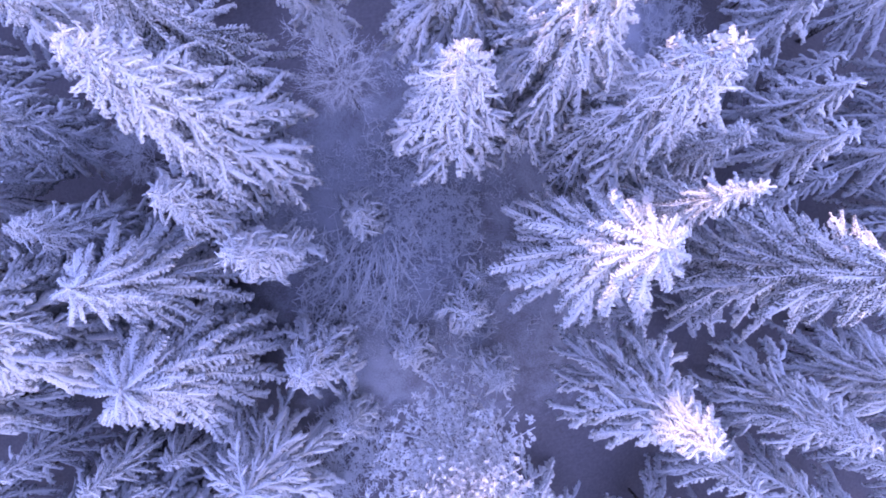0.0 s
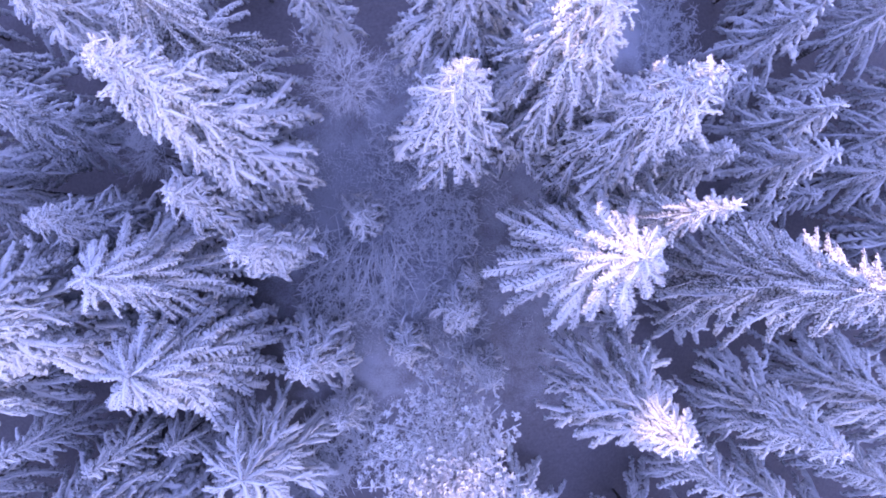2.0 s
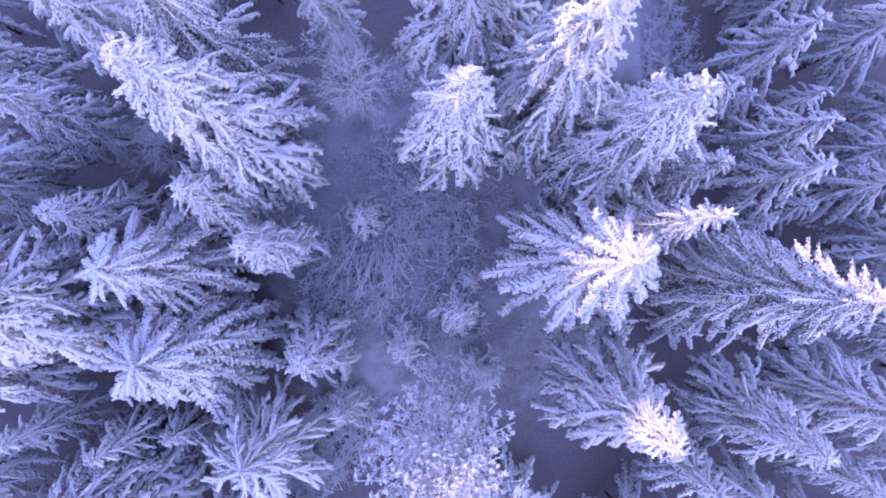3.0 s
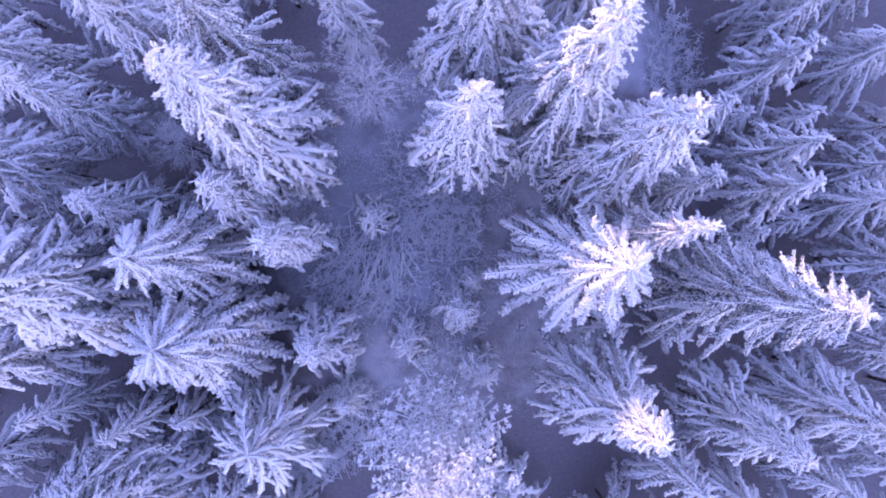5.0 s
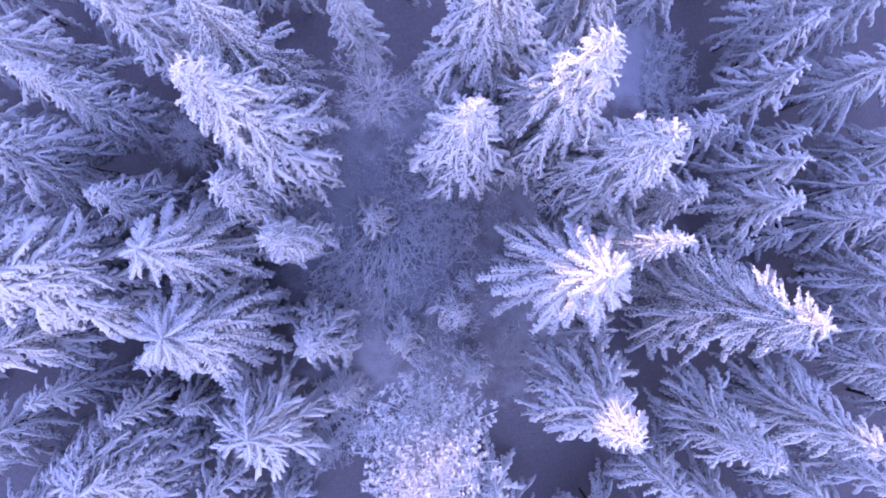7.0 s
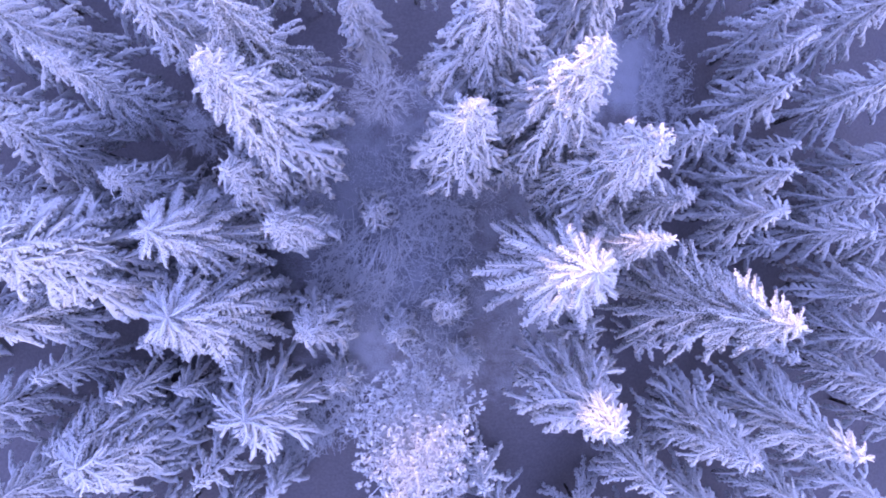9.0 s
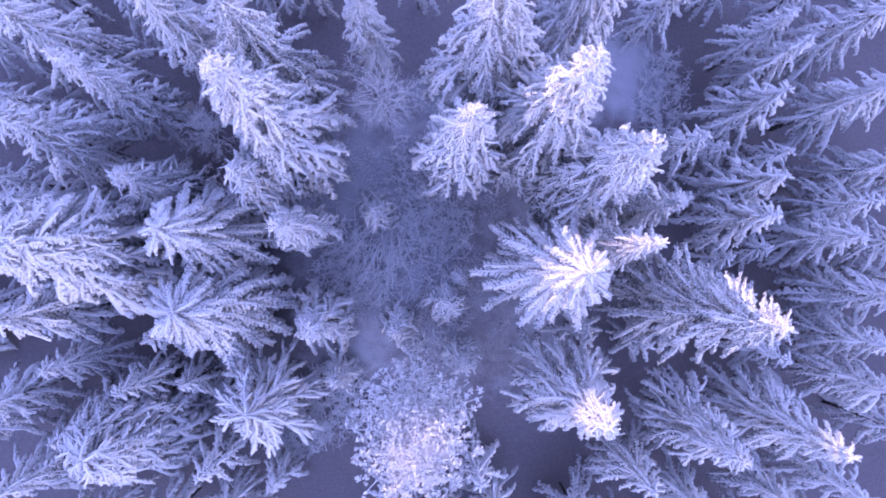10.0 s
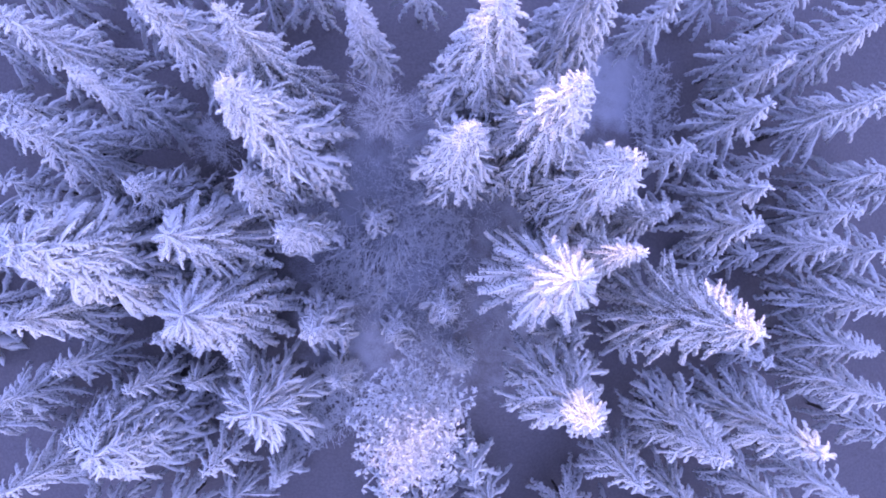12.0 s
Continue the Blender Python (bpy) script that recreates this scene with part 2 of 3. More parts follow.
def trunk_mesh(seed):
    """A unit trunk, tapered, 1 m tall and 1 m across at the foot, with a root flare."""
    rng = random.Random(seed)
    soup = Soup()
    line = [Vector((rng.gauss(0, 0.02), rng.gauss(0, 0.02), z)) for z in (0, 0.02, 0.08, 0.25, 0.5, 0.75, 0.97)]
    soup.tube(line, [0.66, 0.54, 0.48, 0.42, 0.30, 0.17, 0.05], 8)
    return soup.mesh("trunk", M_BARK)


BOUGHS = {
    "heavy": [bough_mesh(10 + i, "heavy") for i in range(7)],
    "feathered": [bough_mesh(40 + i, "feathered") for i in range(7)],
    "sparse": [bough_mesh(50 + i, "sparse") for i in range(5)],
    "spoke": [bough_mesh(55 + i, "spoke") for i in range(5)],
    "plain": [plain_bough_mesh(60 + i) for i in range(6)],
    "tufted": [tuft_bough_mesh(70 + i) for i in range(6)],
}
LEADERS = [crown_top_mesh(90 + i) for i in range(3)]
TRUNKS = [trunk_mesh(95 + i) for i in range(3)]


# ---- the ground: a knoll that falls away on all sides, rising again to the sunward hill ----
HILL = 107.0


def ground_z(x, y):
    r = math.hypot(x, y)
    z = -12 * (1 - math.exp(-r * r / 578)) + (-0.10 * x + 0.08 * y) / (1 + (r / 40) ** 2)
    d = min(1.0, max(0.0, (0.669 * y - 0.743 * x - 60) / 180))
    z += HILL * d * d * (3 - 2 * d)
    z += 0.35 * noise.noise((x * 0.12, y * 0.12, 0.3)) * min(1.0, 0.3 + r / 20)
    return z + 0.06 * noise.noise((x * 0.7, y * 0.7, 2.0))


def build_ground():
    n, lines = 110, []
    for i in range(-n, n + 1):
        u = abs(i) / n
        lines.append(math.copysign(7.0 * (math.exp(5.66 * u) - 1), i))
    verts = [(x, y, ground_z(x, y)) for y in lines for x in lines]
    k = len(lines)
    faces = [(j * k + i, j * k + i + 1, (j + 1) * k + i + 1, (j + 1) * k + i) for j in range(k - 1) for i in range(k - 1)]
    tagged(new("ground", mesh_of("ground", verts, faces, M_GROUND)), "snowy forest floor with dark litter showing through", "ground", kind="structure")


build_ground()


# ---- trees ----
def spruce(x, y, top, spread, kind="heavy", seed=1, label="", name="spruce_tree", dense=1.0, low=0.30, taper=0.82, group="snow-laden spruces", fat=1.0):
    """One tree: its foot on the ground below its top, boughs in whorls that droop more and reach further lower down."""
    rng = random.Random(seed * 7919 + 5)
    z0 = ground_z(x, y)
    tall, spread = top - z0, spread * 1.36
    tree = tagged(new(name), label, "tree", group)
    tree.matrix_basis = pose(x, y, z0)
    wide = 0.10 + 0.014 * tall
    part("trunk", TRUNKS[seed % 3], tree, Matrix.Diagonal((wide, wide, tall * 0.97, 1)), "dark bark plastered with snow")
    lead = min(1.3, 0.09 * tall + 0.2)
    part("leader", LEADERS[seed % 3], tree, Matrix.Translation((0, 0, tall - lead)) @ Matrix.Diagonal((lead * 0.9, lead * 0.9, lead, 1)))
    drop, turn = lead * 0.45, rng.uniform(0, 6.28)
    while drop < tall * (1 - low):
        u = drop / tall
        reach = spread * min(1.0, (u / (0.3 if kind == "tufted" else 0.5)) ** taper) * (1.0 if u < 0.7 else 1.0 - 0.5 * (u - 0.7))
        count = 5 if u < 0.06 else (8 if kind in ("feathered", "sparse") else 7 if kind == "spoke" else 6)
        if taper < 0.6 and u > 0.08 and kind != "spoke":
            count += 3
        for i in range(count):
            length = reach * (rng.uniform(0.5, 1.2) if kind == "tufted" else rng.uniform(0.75, 1.15) if taper < 0.6 else rng.uniform(0.62, 1.2))
            if kind == "tufted" and rng.random() < 0.12:
                continue
            pitch = 30 - 50 * min(1, u / 0.16) ** 0.5 - 14 * u + rng.uniform(-9, 9)
            if kind == "tufted":
                pitch = 42 - 75 * u + rng.uniform(-16, 16)
            a = turn + 2 * math.pi * i / count + rng.uniform(-0.25, 0.25)
            h = tall - drop + rng.uniform(-0.14, 0.14) * dense
            if z0 + h + length * (math.sin(radians(pitch)) - 0.1) < ground_z(x + length * math.cos(a), y + length * math.sin(a)):
                continue   # it would lie in the slope
            w = fat * rng.uniform(0.85, 1.25) * (1.25 if u < 0.12 or taper < 0.6 else 1.0)
            m = Matrix.Translation((0, 0, h)) @ Euler((0, radians(-pitch), a)).to_matrix().to_4x4()
            m = m @ Euler((rng.uniform(-0.3, 0.3), 0, 0)).to_matrix().to_4x4() @ Matrix.Diagonal((length, (0.6 * length + 1.0) * w if kind != "tufted" else length * w, length * rng.uniform(0.9, 1.2) * fat ** 0.5, 1))
            part("bough", rng.choice(BOUGHS[kind]), tree, m)
        turn += 0.6 + rng.uniform(-0.3, 0.3)
        drop += (0.34 + 0.62 * min(1, u / 0.5)) * rng.uniform(0.85, 1.15) / dense
    return tree


SPRUCES = [
    # x, y, top, spread, kind, density
    (0.36, 5.42, 17.5, 2.95, "heavy", 1.25, "tall narrow spruce loaded with snow, its tip catching sun"),
    (0.65, 10.03, 19.6, 3.6, "heavy", 1.0, "tall spruce with long snow-covered boughs, sunlit near its top"),
    (4.0, 7.05, 21.0, 3.3, "heavy", 1.1, "tallest spruce with a sunlit snowy spire over the clearing"),
    (6.97, 5.05, 18.8, 3.5, "heavy", 1.1, "broad snowy spruce with a sunlit tip among close neighbours"),
    (8.4, 1.7, 17.5, 2.4, "sparse", 1.0, "slender spruce with thin rimed twigs and a bright tip"),
    (6.0, 0.1, 16.9, 3.6, "feathered", 1.15, "full round-crowned spruce with sunlit rime on its top"),
    (13.95, -0.72, 17.0, 3.6, "sparse", 1.2, "big rimed spruce with feathery boughs and a sunlit top"),
    (8.84, -6.58, 13.8, 3.5, "heavy", 1.1, "snowy spruce on the clearing's edge with a sunlit tip"),
    (19.3, 7.8, 5.6, 2.8, "plain", 0.9, "snow-covered spruce standing in full shade"),
    (18.91, 5.42, 6.0, 3.0, "plain", 0.9, "snow-covered spruce standing in full shade"),
    (19.11, 13.21, 4.6, 3.0, "plain", 0.9, "shaded spruce with snowy boughs beside a snow patch"),
    (19.13, 18.25, 4.0, 2.3, "plain", 0.8, "slender shaded spruce white with snow"),
    (20.14, 16.59, 4.2, 2.5, "plain", 0.8, "slender shaded spruce white with snow"),
    (24.93, 19.6, 5.0, 2.9, "plain", 0.8, "shaded spruce with long snow-covered boughs"),
    (25.86, 14.89, 5.0, 3.2, "plain", 0.8, "shaded spruce with long snow-covered boughs"),
    (29.42, 11.17, 2.0, 2.9, "plain", 0.8, "snow-covered spruce standing in full shade"),
    (26.39, 5.55, 3.0, 2.9, "plain", 0.9, "snow-covered spruce standing in full shade"),
    (29.44, 1.98, 4.0, 3.0, "plain", 0.8, "shaded spruce with long snow-covered boughs"),
    (29.44, -1.09, 3.0, 2.6, "plain", 0.8, "slender shaded spruce white with snow"),
    (30.48, -4.0, 4.0, 3.0, "plain", 0.8, "shaded spruce with long snow-covered boughs"),
    (23.6, -7.1, 8.8, 3.4, "plain", 1.2, "wide snowy spruce with a bent top"),
    (18.4, -8.5, 7.9, 3.4, "heavy", 1.0, "snowy spruce with dark gaps and a bright tip"),
    (15.48, -12.12, 4.0, 3.0, "plain", 0.9, "shaded spruce with upswept snowy boughs"),
    (12.92, -16.57, 0.0, 3.0, "plain", 0.8, "shaded spruce with thin snowy boughs"),
    (6.8, -16.21, 1.0, 2.7, "plain", 0.8, "shaded spruce with thin snowy boughs"),
    (20.64, -14.22, 1.0, 2.8, "plain", 0.8, "shaded spruce with thin snowy boughs"),
    (25.83, -12.52, 2.0, 2.8, "plain", 0.8, "snow-covered spruce standing in full shade"),
    (31.03, -11.44, 2.0, 2.8, "plain", 0.8, "snow-covered spruce standing in full shade"),
    (-9.19, -11.2, 5.6, 3.6, "spoke", 1.0, "spruce whose bare snowy boughs spread like spokes"),
    (-12.6, -5.4, 10.2, 4.0, "feathered", 1.55, "full spruce with rimed feathery boughs in shade"),
    (-13.28, -1.3, 12.1, 3.5, "feathered", 1.3, "full spruce with rimed feathery boughs in shade"),
    (-16.49, 0.89, 10.4, 2.3, "heavy", 1.0, "snow-covered spruce with a thin pointed top"),
    (-10.24, 2.02, 12.3, 2.1, "heavy", 1.0, "small spruce covered in snow under a larger one"),
    (-9.2, 5.0, 19.2, 3.7, "heavy", 1.35, "large spruce with thick curtains of hanging snow"),
    (-9.93, 7.9, 19.2, 3.1, "sparse", 0.9, "tall spruce with dark needles showing between streaks of snow"),
    (-14.89, 8.9, 16.0, 2.4, "heavy", 1.0, "tall shaded spruce with snow-covered boughs"),
    (-18.3, 5.5, 14.0, 1.9, "heavy", 1.0, "tall shaded spruce with snow-covered boughs"),
    (-22.55, 7.7, 13.0, 3.3, "plain", 0.8, "tall shaded spruce with snow-covered boughs"),
    (-21.23, 2.55, 13.2, 3.2, "heavy", 0.9, "shaded spruce with thick lobes of snow"),
    (-18.7, -2.88, 15.0, 4.8, "heavy", 1.1, "broad spruce with thick lobes of hanging snow"),
    (-22.61, -7.77, 9.0, 3.2, "plain", 1.0, "broad shaded spruce with dense snowy boughs"),
    (-22.11, -11.21, 3.9, 2.4, "plain", 0.9, "small shaded spruce covered with snow"),
    (-25.99, -14.32, 3.0, 2.9, "plain", 0.8, "shaded spruce with thin snowy boughs"),
    (-24.12, -19.53, 4.0, 3.2, "plain", 0.8, "shaded spruce with upswept snowy boughs"),
    (-17.52, -11.79, 3.9, 2.0, "plain", 0.9, "slender shaded spruce with rimed boughs"),
    (-11.12, -19.71, 0.0, 2.7, "plain", 0.8, "shaded spruce with upswept snowy boughs"),
    (-5.9, 11.1, 15.0, 1.55, "heavy", 1.0, "narrow snowy spruce by the clearing"),
    (-7.93, -0.04, 11.8, 1.75, "heavy", 1.2, "small spruce bowed under thick snow by the clearing"),
    (-6.2, -5.4, 7.4, 2.4, "heavy", 1.35, "small spruce bowed under thick snow by the clearing"),
    (-18.3, -15.6, 5.0, 4.3, "heavy", 1.3, "dense shaded spruce with clumped snow on its boughs"),
    (-8.03, -17.04, 1.0, 1.7, "plain", 1.2, "small shaded spruce with clumped snow"),
    (5.9, 15.14, 13.0, 3.2, "heavy", 0.9, "shaded spruce with long snow-covered boughs"),
    (11.91, 18.58, 6.0, 2.2, "plain", 0.8, "slender shaded spruce white with snow"),
    (11.4, 4.5, 11.0, 2.2, "sparse", 1.0, "dark-needled spruce with only patchy snow among whiter neighbours"),
    (-26.4, 4.6, 6.5, 2.8, "plain", 0.7, "shaded spruce with long snow-covered boughs"),
    (-25.6, -1.2, 4.5, 2.6, "plain", 0.7, "snow-covered spruce standing in full shade"),
    (-21.3, 11.6, 4.5, 2.4, "plain", 0.7, "snow-covered spruce standing in full shade"),
    (-14.6, -11.3, 1.5, 2.0, "plain", 0.9, "small shaded spruce with clumped snow"),
]
FULL = {5: 0.62, 33: 0.9, 4: 1.0, 6: 0.7, 28: 0.45, 29: 0.55, 30: 0.61,  39: 0.65, 49: 0.55}   # trees with full, rounded crowns
STOUT = {28: 1.05, 32: 1.35, 39: 1.15, 46: 1.3, 47: 1.5, 48: 1.5, 49: 1.2, 50: 1.4}   # small or clumped ones, whose snow lies broader on the bough
for i, (x, y, top, spread, kind, dense, words) in enumerate(SPRUCES):
    spruce(x, y, top, spread, kind, i + 1, words, dense=dense, taper=FULL.get(i, 0.82), fat=STOUT.get(i, 1.0))

# the close ranks further out
RANKS = [(28.0, 8.2), (31.8, 6.2), (32.2, -1.0), (-10.8, 15.2), (30.1, 16.8), (33.4, 11.5), (17.2, 23.2), (21.9, 22.4), (29.3, 24.0), (-33.0, 9.6), (-33.2, 4.6), (-31.5, -3.6), (-30.2, -8.9),
         (-28.6, -16.8), (-20.2, -22.6), (-15.2, -21.6), (-29.8, 13.6), (-21.0, 16.4), (-12.0, 17.6), (35.9, -7.2), (35.0, 3.4), (32.2, -16.4), (26.0, -17.6), (17.0, -18.6), (2.4, -17.8), (-27.0, 9.4)]
rank = random.Random(8)
for i, (x, y) in enumerate(RANKS):
    spruce(x, y, ground_z(x, y) + rank.uniform(11.5, 15.0), rank.uniform(2.6, 3.3), "plain", 300 + i, "shaded spruce with long snow-covered boughs in a close stand", dense=0.55, low=0.25)

# smaller trees in the gaps under the tall ones, kept off the open spots
OPEN = [(-14.5, 3.8, 5.2), (-20.5, -9.0, 2.6), (11.0, 14.5, 4.6), (24.0, 8.0, 2.6), (-5.0, -15.0, 4.5), (7.5, -11.0, 3.6), (0.0, 0.0, 11.5), (-13.5, -13.5, 2.6), (-15.0, -6.5, 3.6), (-9.5, -7.5, 4.0), (11.0, 5.0, 3.2), (-15.5, -13.5, 2.0), (-17.0, 7.5, 2.2)]
under = random.Random(31)
feet = [(x, y) for x, y, *_ in SPRUCES] + [(0.45, -9.3)] + RANKS
LOW = [(20.0, 3.0), (14.4, -3.7), (18.0, 10.3), (23.2, 4.2), (17.4, -2.4), (-24.4, -9.4), (10.9, 8.6), (22.0, 0.6), (15.6, 6.3), (22.8, 11.0), (13.0, 1.8), (-16.8, -8.6), (9.9, -3.4)]
for i, (x, y) in enumerate(LOW):
    feet.append((x, y))
    spruce(x, y, ground_z(x, y) + under.uniform(6.5, 8.5), under.uniform(2.0, 2.6), "plain", 400 + i, "low rimed spruce in deep shade under taller trees", dense=0.6, low=0.2)
for i in range(4000):
    x, y = under.uniform(-31, 33), under.uniform(-18, 19)
    if len(feet) > 59 + len(RANKS) + len(LOW) + 15:
        break
    if any((x - p) ** 2 + (y - q) ** 2 < r * r for p, q, r in OPEN) or any((x - p) ** 2 + (y - q) ** 2 < 9.6 for p, q in feet):
        continue
    feet.append((x, y))
    spruce(x, y, ground_z(x, y) + under.uniform(8.5, 12.5), under.uniform(2.3, 2.9), "plain", 200 + i, "smaller spruce under snow between taller neighbours", dense=0.45, low=0.27)

PINES = [
    (0.5, -9.25, 14.7, 2.4, 1.9, "round-crowned pine thick with rime, its top in sun"),
]
for i, (x, y, top, spread, dense, words) in enumerate(PINES):
    spruce(x, y, top, spread, "tufted", 100 + i, words, "pine_tree", dense, 0.3, taper=0.5, group="rimed pines")

YOUNG = [(-4.25, 1.78, 3.9, 1.6), (1.24, -3.05, 5.0, 1.55), (-1.68, -5.2, 3.4, 1.45), (1.75, -1.4, 3.2, 0.9), (2.75, -6.5, 4.6, 1.3), (-4.85, -9.0, 3.2, 1.3)]
for i, (x, y, top, spread) in enumerate(YOUNG):
    spruce(x, y, max(top, ground_z(x, y) + 1.2), spread, "heavy", 120 + i, "young spruce bowed under snow in the clearing", "young_spruce", 1.3, 0.1, group="young spruces in the clearing", fat=1.6)


def bare_tree(x, y, height, spread, seed, label):
    """A leafless tree: stem, and a crown of fine forking rimed twigs."""
    rng = random.Random(seed)
    z0 = ground_z(x, y)
    tree = tagged(new("bare_tree"), label, "tree")
    tree.matrix_basis = Matrix.Translation((x, y, z0))
    part("trunk", TRUNKS[0], tree, Matrix.Diagonal((0.16, 0.16, height * 0.8, 1)), "thin bark with rime")
    soup = Soup()

    def grow(p, d, ln, r, level):
        q = p + d * ln * 0.5 + Vector((rng.gauss(0, 0.05), rng.gauss(0, 0.05), 0)) * ln
        e = q + (d + Vector((rng.gauss(0, 0.2), rng.gauss(0, 0.2), -0.05))).normalized() * ln * 0.5
        soup.tube([p, q, e], [r, r * 0.85, r * 0.65], 3)
        if level:
            for _ in range(4):
                nd = (d + Vector((rng.gauss(0, 0.55), rng.gauss(0, 0.55), rng.gauss(0.0, 0.35)))).normalized()
                grow(q.lerp(e, rng.uniform(-0.6, 1.0)), nd, ln * rng.uniform(0.45, 0.75), r * 0.62, level - 1)

    for i in range(34):
        a = i * 2.4
        h = height * rng.uniform(0.35, 0.85)
        d = Vector((math.cos(a), math.sin(a), rng.uniform(0.3, 1.1))).normalized()
        grow(Vector((0, 0, h)), d, spread * rng.uniform(0.4, 0.85), 0.019, 3)
    part("crown", soup.mesh("crown", M_RIME), tree)


bare_tree(-4.5, 7.7, 10.5, 2.0, 5, "leafless young birch with rimed twigs")
bare_tree(-15.4, 4.9, 5.5 - ground_z(-15.4, 4.9), 1.6, 6, "leafless sapling with rimed twigs in deep shade")


def brush(name, cx, cy, rx, ry, count, height, seed, label, twigs=3):
    """A tangle of thin arching rimed stems that nobody could count."""
    rng = random.Random(seed)
    soup = Soup()
    for _ in range(count):
        a, q = rng.uniform(0, 6.28), math.sqrt(rng.random())
        x, y = cx + rx * q * math.cos(a), cy + ry * q * math.sin(a)
        p = Vector((x, y, ground_z(x, y) - 0.03))
        b = rng.uniform(0, 6.28)
        d = Vector((math.cos(b), math.sin(b), 0)) * rng.uniform(0.2, 1.0)
        h = height * rng.uniform(0.4, 1.2)
        line = [p + d * (h * s) + Vector((0, 0, h * (1.2 * s - 0.75 * s * s))) for s in (0, 0.4, 0.75, 1.0)]
        r = rng.choice((0.014, 0.018, 0.026, 0.034, 0.052))
        soup.tube(line, [r, r * 1.1, r * 0.9, r * 0.6], 3)
        for _ in range(twigs):
            s = rng.randint(1, 2)
            e = line[s] + Vector((rng.gauss(0, 0.25), rng.gauss(0, 0.25), rng.uniform(0, 0.25))) * h
            soup.tube([line[s], line[s].lerp(e, 0.6), e], [r * 0.8, r * 0.7, r * 0.5], 3)
    tagged(new(name, soup.mesh(name, M_RIME)), label, "undergrowth", kind="stuff")


brush("brushwood", -2.7, -0.5, 4.0, 3.0, 330, 1.1, 1, "tangle of rimed twigs and stems in the clearing")
brush("brushwood", -0.2, 1.6, 2.4, 1.8, 300, 0.9, 12, "rimed twigs at the foot of a tall spruce", 6)
brush("brushwood", -2.2, 5.2, 2.2, 2.8, 160, 0.9, 13, "scattered rimed stems in the clearing", 5)
brush("brushwood", 0.6, -5.0, 2.4, 2.6, 180, 0.9, 14, "scattered rimed stems in the clearing", 5)
brush("brushwood", -6.2, -2.6, 1.6, 2.0, 160, 1.1, 15, "scattered rimed stems in the clearing", 6)
brush("brushwood", 15.2, 14.6, 2.2, 4.2, 300, 1.0, 2, "low rimed shrubs on a snowy glade", 7)
brush("brushwood", -3.6, -3.2, 1.2, 1.0, 50, 1.8, 3, "fallen rimed branches fanning over the snow")
brush("brushwood", -5.2, -11.5, 2.6, 3.0, 300, 1.2, 4, "low rimed shrubs between the trees", 7)
brush("brushwood", -8.2, -14.6, 2.6, 2.0, 300, 1.3, 7, "low rimed shrubs between the trees", 8)
brush("brushwood", -13.0, -13.0, 2.4, 2.4, 260, 1.3, 8, "low rimed shrubs between the trees", 8)
brush("brushwood", -15.0, 2.5, 3.0, 2.6, 110, 0.8, 5, "twiggy undergrowth in deep shade")


def saplings(cx, cy, count, seed):
    """Long thin saplings bent over by rime, most of them the same way."""
    rng = random.Random(seed)
    soup = Soup()
    for _ in range(count):
        x, y = cx + rng.gauss(0, 0.9), cy + rng.gauss(0, 0.9)
        p = Vector((x, y, ground_z(x, y) - 0.03))
        b = -1.6 + rng.gauss(0, 0.5)
        d, ln = Vector((math.cos(b), math.sin(b), 0)), rng.uniform(1.4, 3.2)
        line = [p + d * (ln * q) + Vector((0.06 * math.sin(7 * q + x), 0, ln * 0.55 * (1.8 * q - 1.35 * q * q))) for q in (0, 0.25, 0.5, 0.75, 1.0)]
        soup.tube(line, [0.030, 0.034, 0.032, 0.026, 0.016], 4)
        for _ in range(5):
            k = rng.randint(1, 3)
            e = line[k] + (d * rng.uniform(0.1, 0.5) + Vector((rng.gauss(0, 0.3), rng.gauss(0, 0.3), rng.uniform(-0.1, 0.2))))
            soup.tube([line[k], line[k].lerp(e, 0.5), e], [0.014, 0.016, 0.009], 3)
    tagged(new("bent_saplings", soup.mesh("bent_saplings", M_RIME)), "thin rimed saplings bowed over in the clearing", "undergrowth", kind="stuff")


saplings(-4.9, 0.4, 34, 21)
saplings(-3.0, -0.2, 30, 22)


def ground_twigs():
    """Grass, heather and twig ends that poke through the snow."""
    rng = random.Random(55)
    soup = Soup()
    for _ in range(11000):
        a, q = rng.uniform(0, 6.28), math.sqrt(rng.random())
        x, y = 8.5 * q * math.cos(a) - 2, 10 * q * math.sin(a) + 0.5
        bare = noise.noise((x * 0.35, y * 0.35, 5.0))
        if bare < (-0.1 if math.hypot(x + 1.8, y - 0.8) < 6.5 else 0.22):
            continue
        p = Vector((x, y, ground_z(x, y) - 0.02))
        d = Vector((rng.gauss(0, 0.6), rng.gauss(0, 0.6), rng.uniform(0.2, 0.9))).normalized() * rng.uniform(0.10, 0.5)
        r = rng.choice((0.010, 0.014, 0.022))
        soup.tube([p, p + d], [r * 0.7, r], 3)
    tagged(new("ground_twigs", soup.mesh("ground_twigs", M_RIME)), "rimed grass and twig ends poking through snow", "undergrowth", kind="stuff")


ground_twigs()


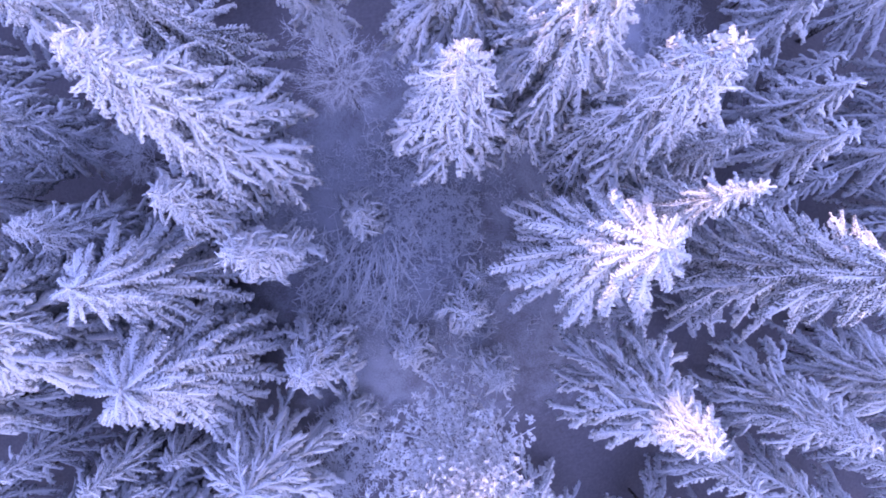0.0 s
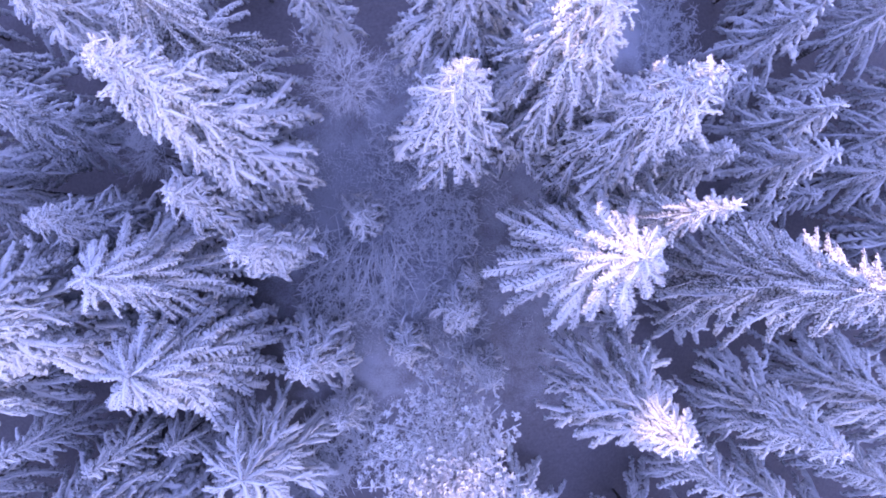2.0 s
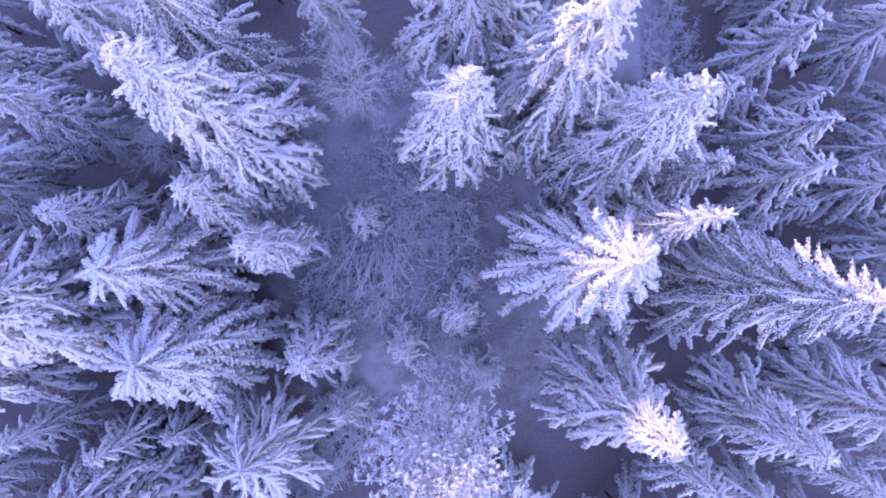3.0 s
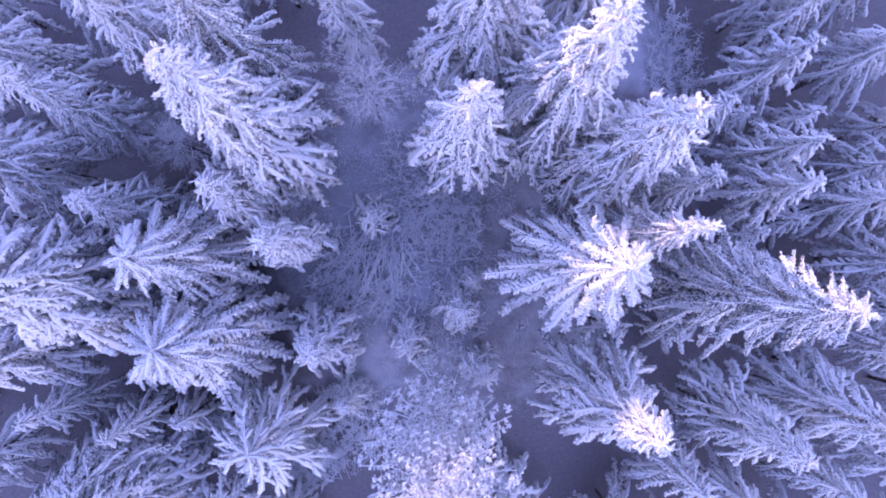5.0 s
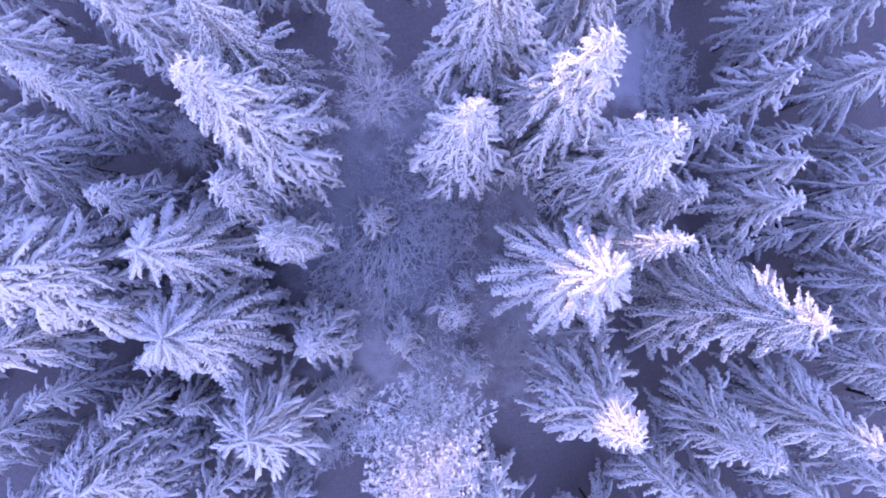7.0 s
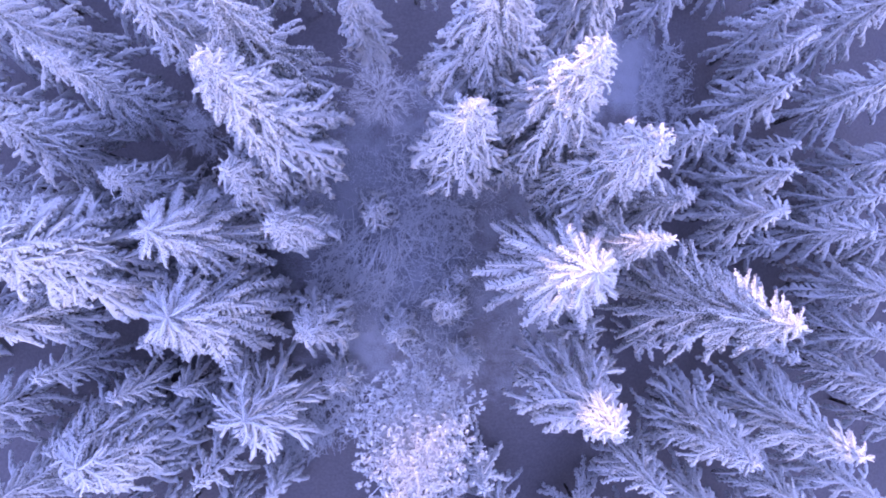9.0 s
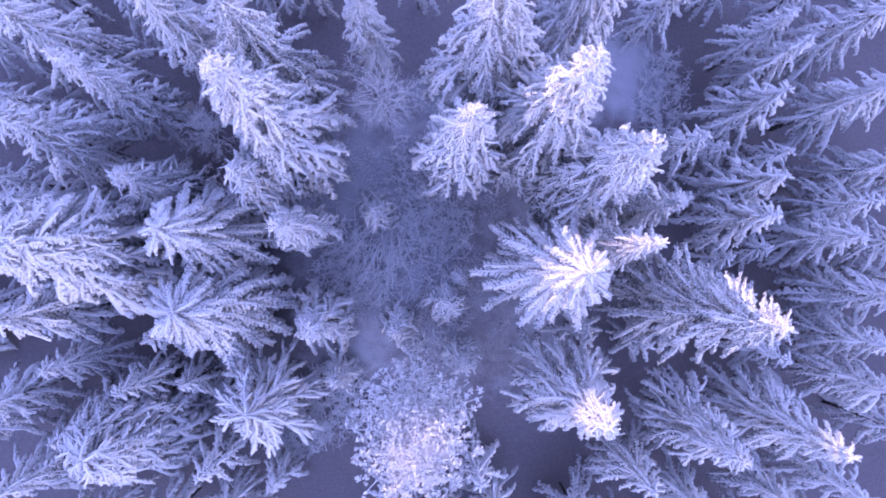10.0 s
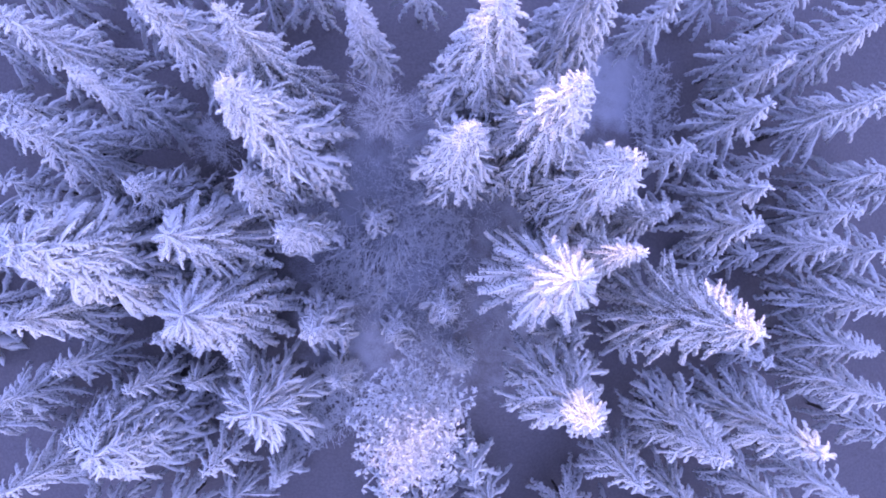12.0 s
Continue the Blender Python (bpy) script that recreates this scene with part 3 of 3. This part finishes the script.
def far_forest():
    """The wood goes on past all that is looked at: one mesh of plainer snowy spruces, whorl over whorl of drooping boughs."""
    rng = random.Random(77)
    verts, faces, spots = [], [], []
    while len(spots) < 150:
        a, r = rng.uniform(0, 6.28), rng.uniform(20, 105)
        x, y = r * math.cos(a), r * math.sin(a)
        if abs(x) < 34 and -21 < y < 24:
            continue
        if all((x - p) ** 2 + (y - q) ** 2 > 15 for p, q in spots + feet):
            spots.append((x, y))
    for x, y in spots:
        z = ground_z(x, y)
        tall = rng.uniform(10, 13) if abs(x) < 46 and abs(y) < 33 else rng.uniform(12, 18)
        wide, drop, turn = rng.uniform(2.3, 3.1), 0.5, rng.uniform(0, 6.28)
        for k in range(4):
            b = len(verts)
            verts += [(x + 0.16 * math.cos(1.57 * k), y + 0.16 * math.sin(1.57 * k), z - 0.2), (x + 0.16 * math.cos(1.57 * k + 1.57), y + 0.16 * math.sin(1.57 * k + 1.57), z - 0.2), (x, y, z + tall)]
            faces.append((b, b + 1, b + 2))
        while drop < tall * 0.85:
            u = drop / tall
            reach = wide * min(1, (u / 0.55) ** 0.8) + 0.2
            for i in range(7):
                a = turn + 0.9 * i + rng.uniform(-0.2, 0.2)
                c, d = math.cos(a), math.sin(a)
                ln, h = reach * rng.uniform(0.75, 1.15), z + tall - drop + rng.uniform(-0.15, 0.15)
                b = len(verts)
                w = 0.20 * ln
                for q, f, dz in ((0, 0.2, 0.0), (0.35, 0.9, -0.12), (0.7, 1.0, -0.34), (1.0, 0.1, -0.62)):
                    mx, my, mz = x + c * ln * q, y + d * ln * q, h + dz * ln
                    verts += [(mx - d * w * f, my + c * w * f, mz - 0.09 * ln * f), (mx, my, mz + 0.05 * ln), (mx + d * w * f, my - c * w * f, mz - 0.09 * ln * f)]
                for k in range(3):
                    o = b + 3 * k
                    faces += [(o, o + 1, o + 4, o + 3), (o + 1, o + 2, o + 5, o + 4), (o + 2, o, o + 3, o + 5)]
            turn += 0.5
            drop += 0.45 + 0.75 * min(1, u / 0.5)
    tagged(new("far_forest", mesh_of("far_forest", verts, faces, M_FAR)), "snow-covered spruce forest stretching away all round", "forest", kind="stuff")


far_forest()
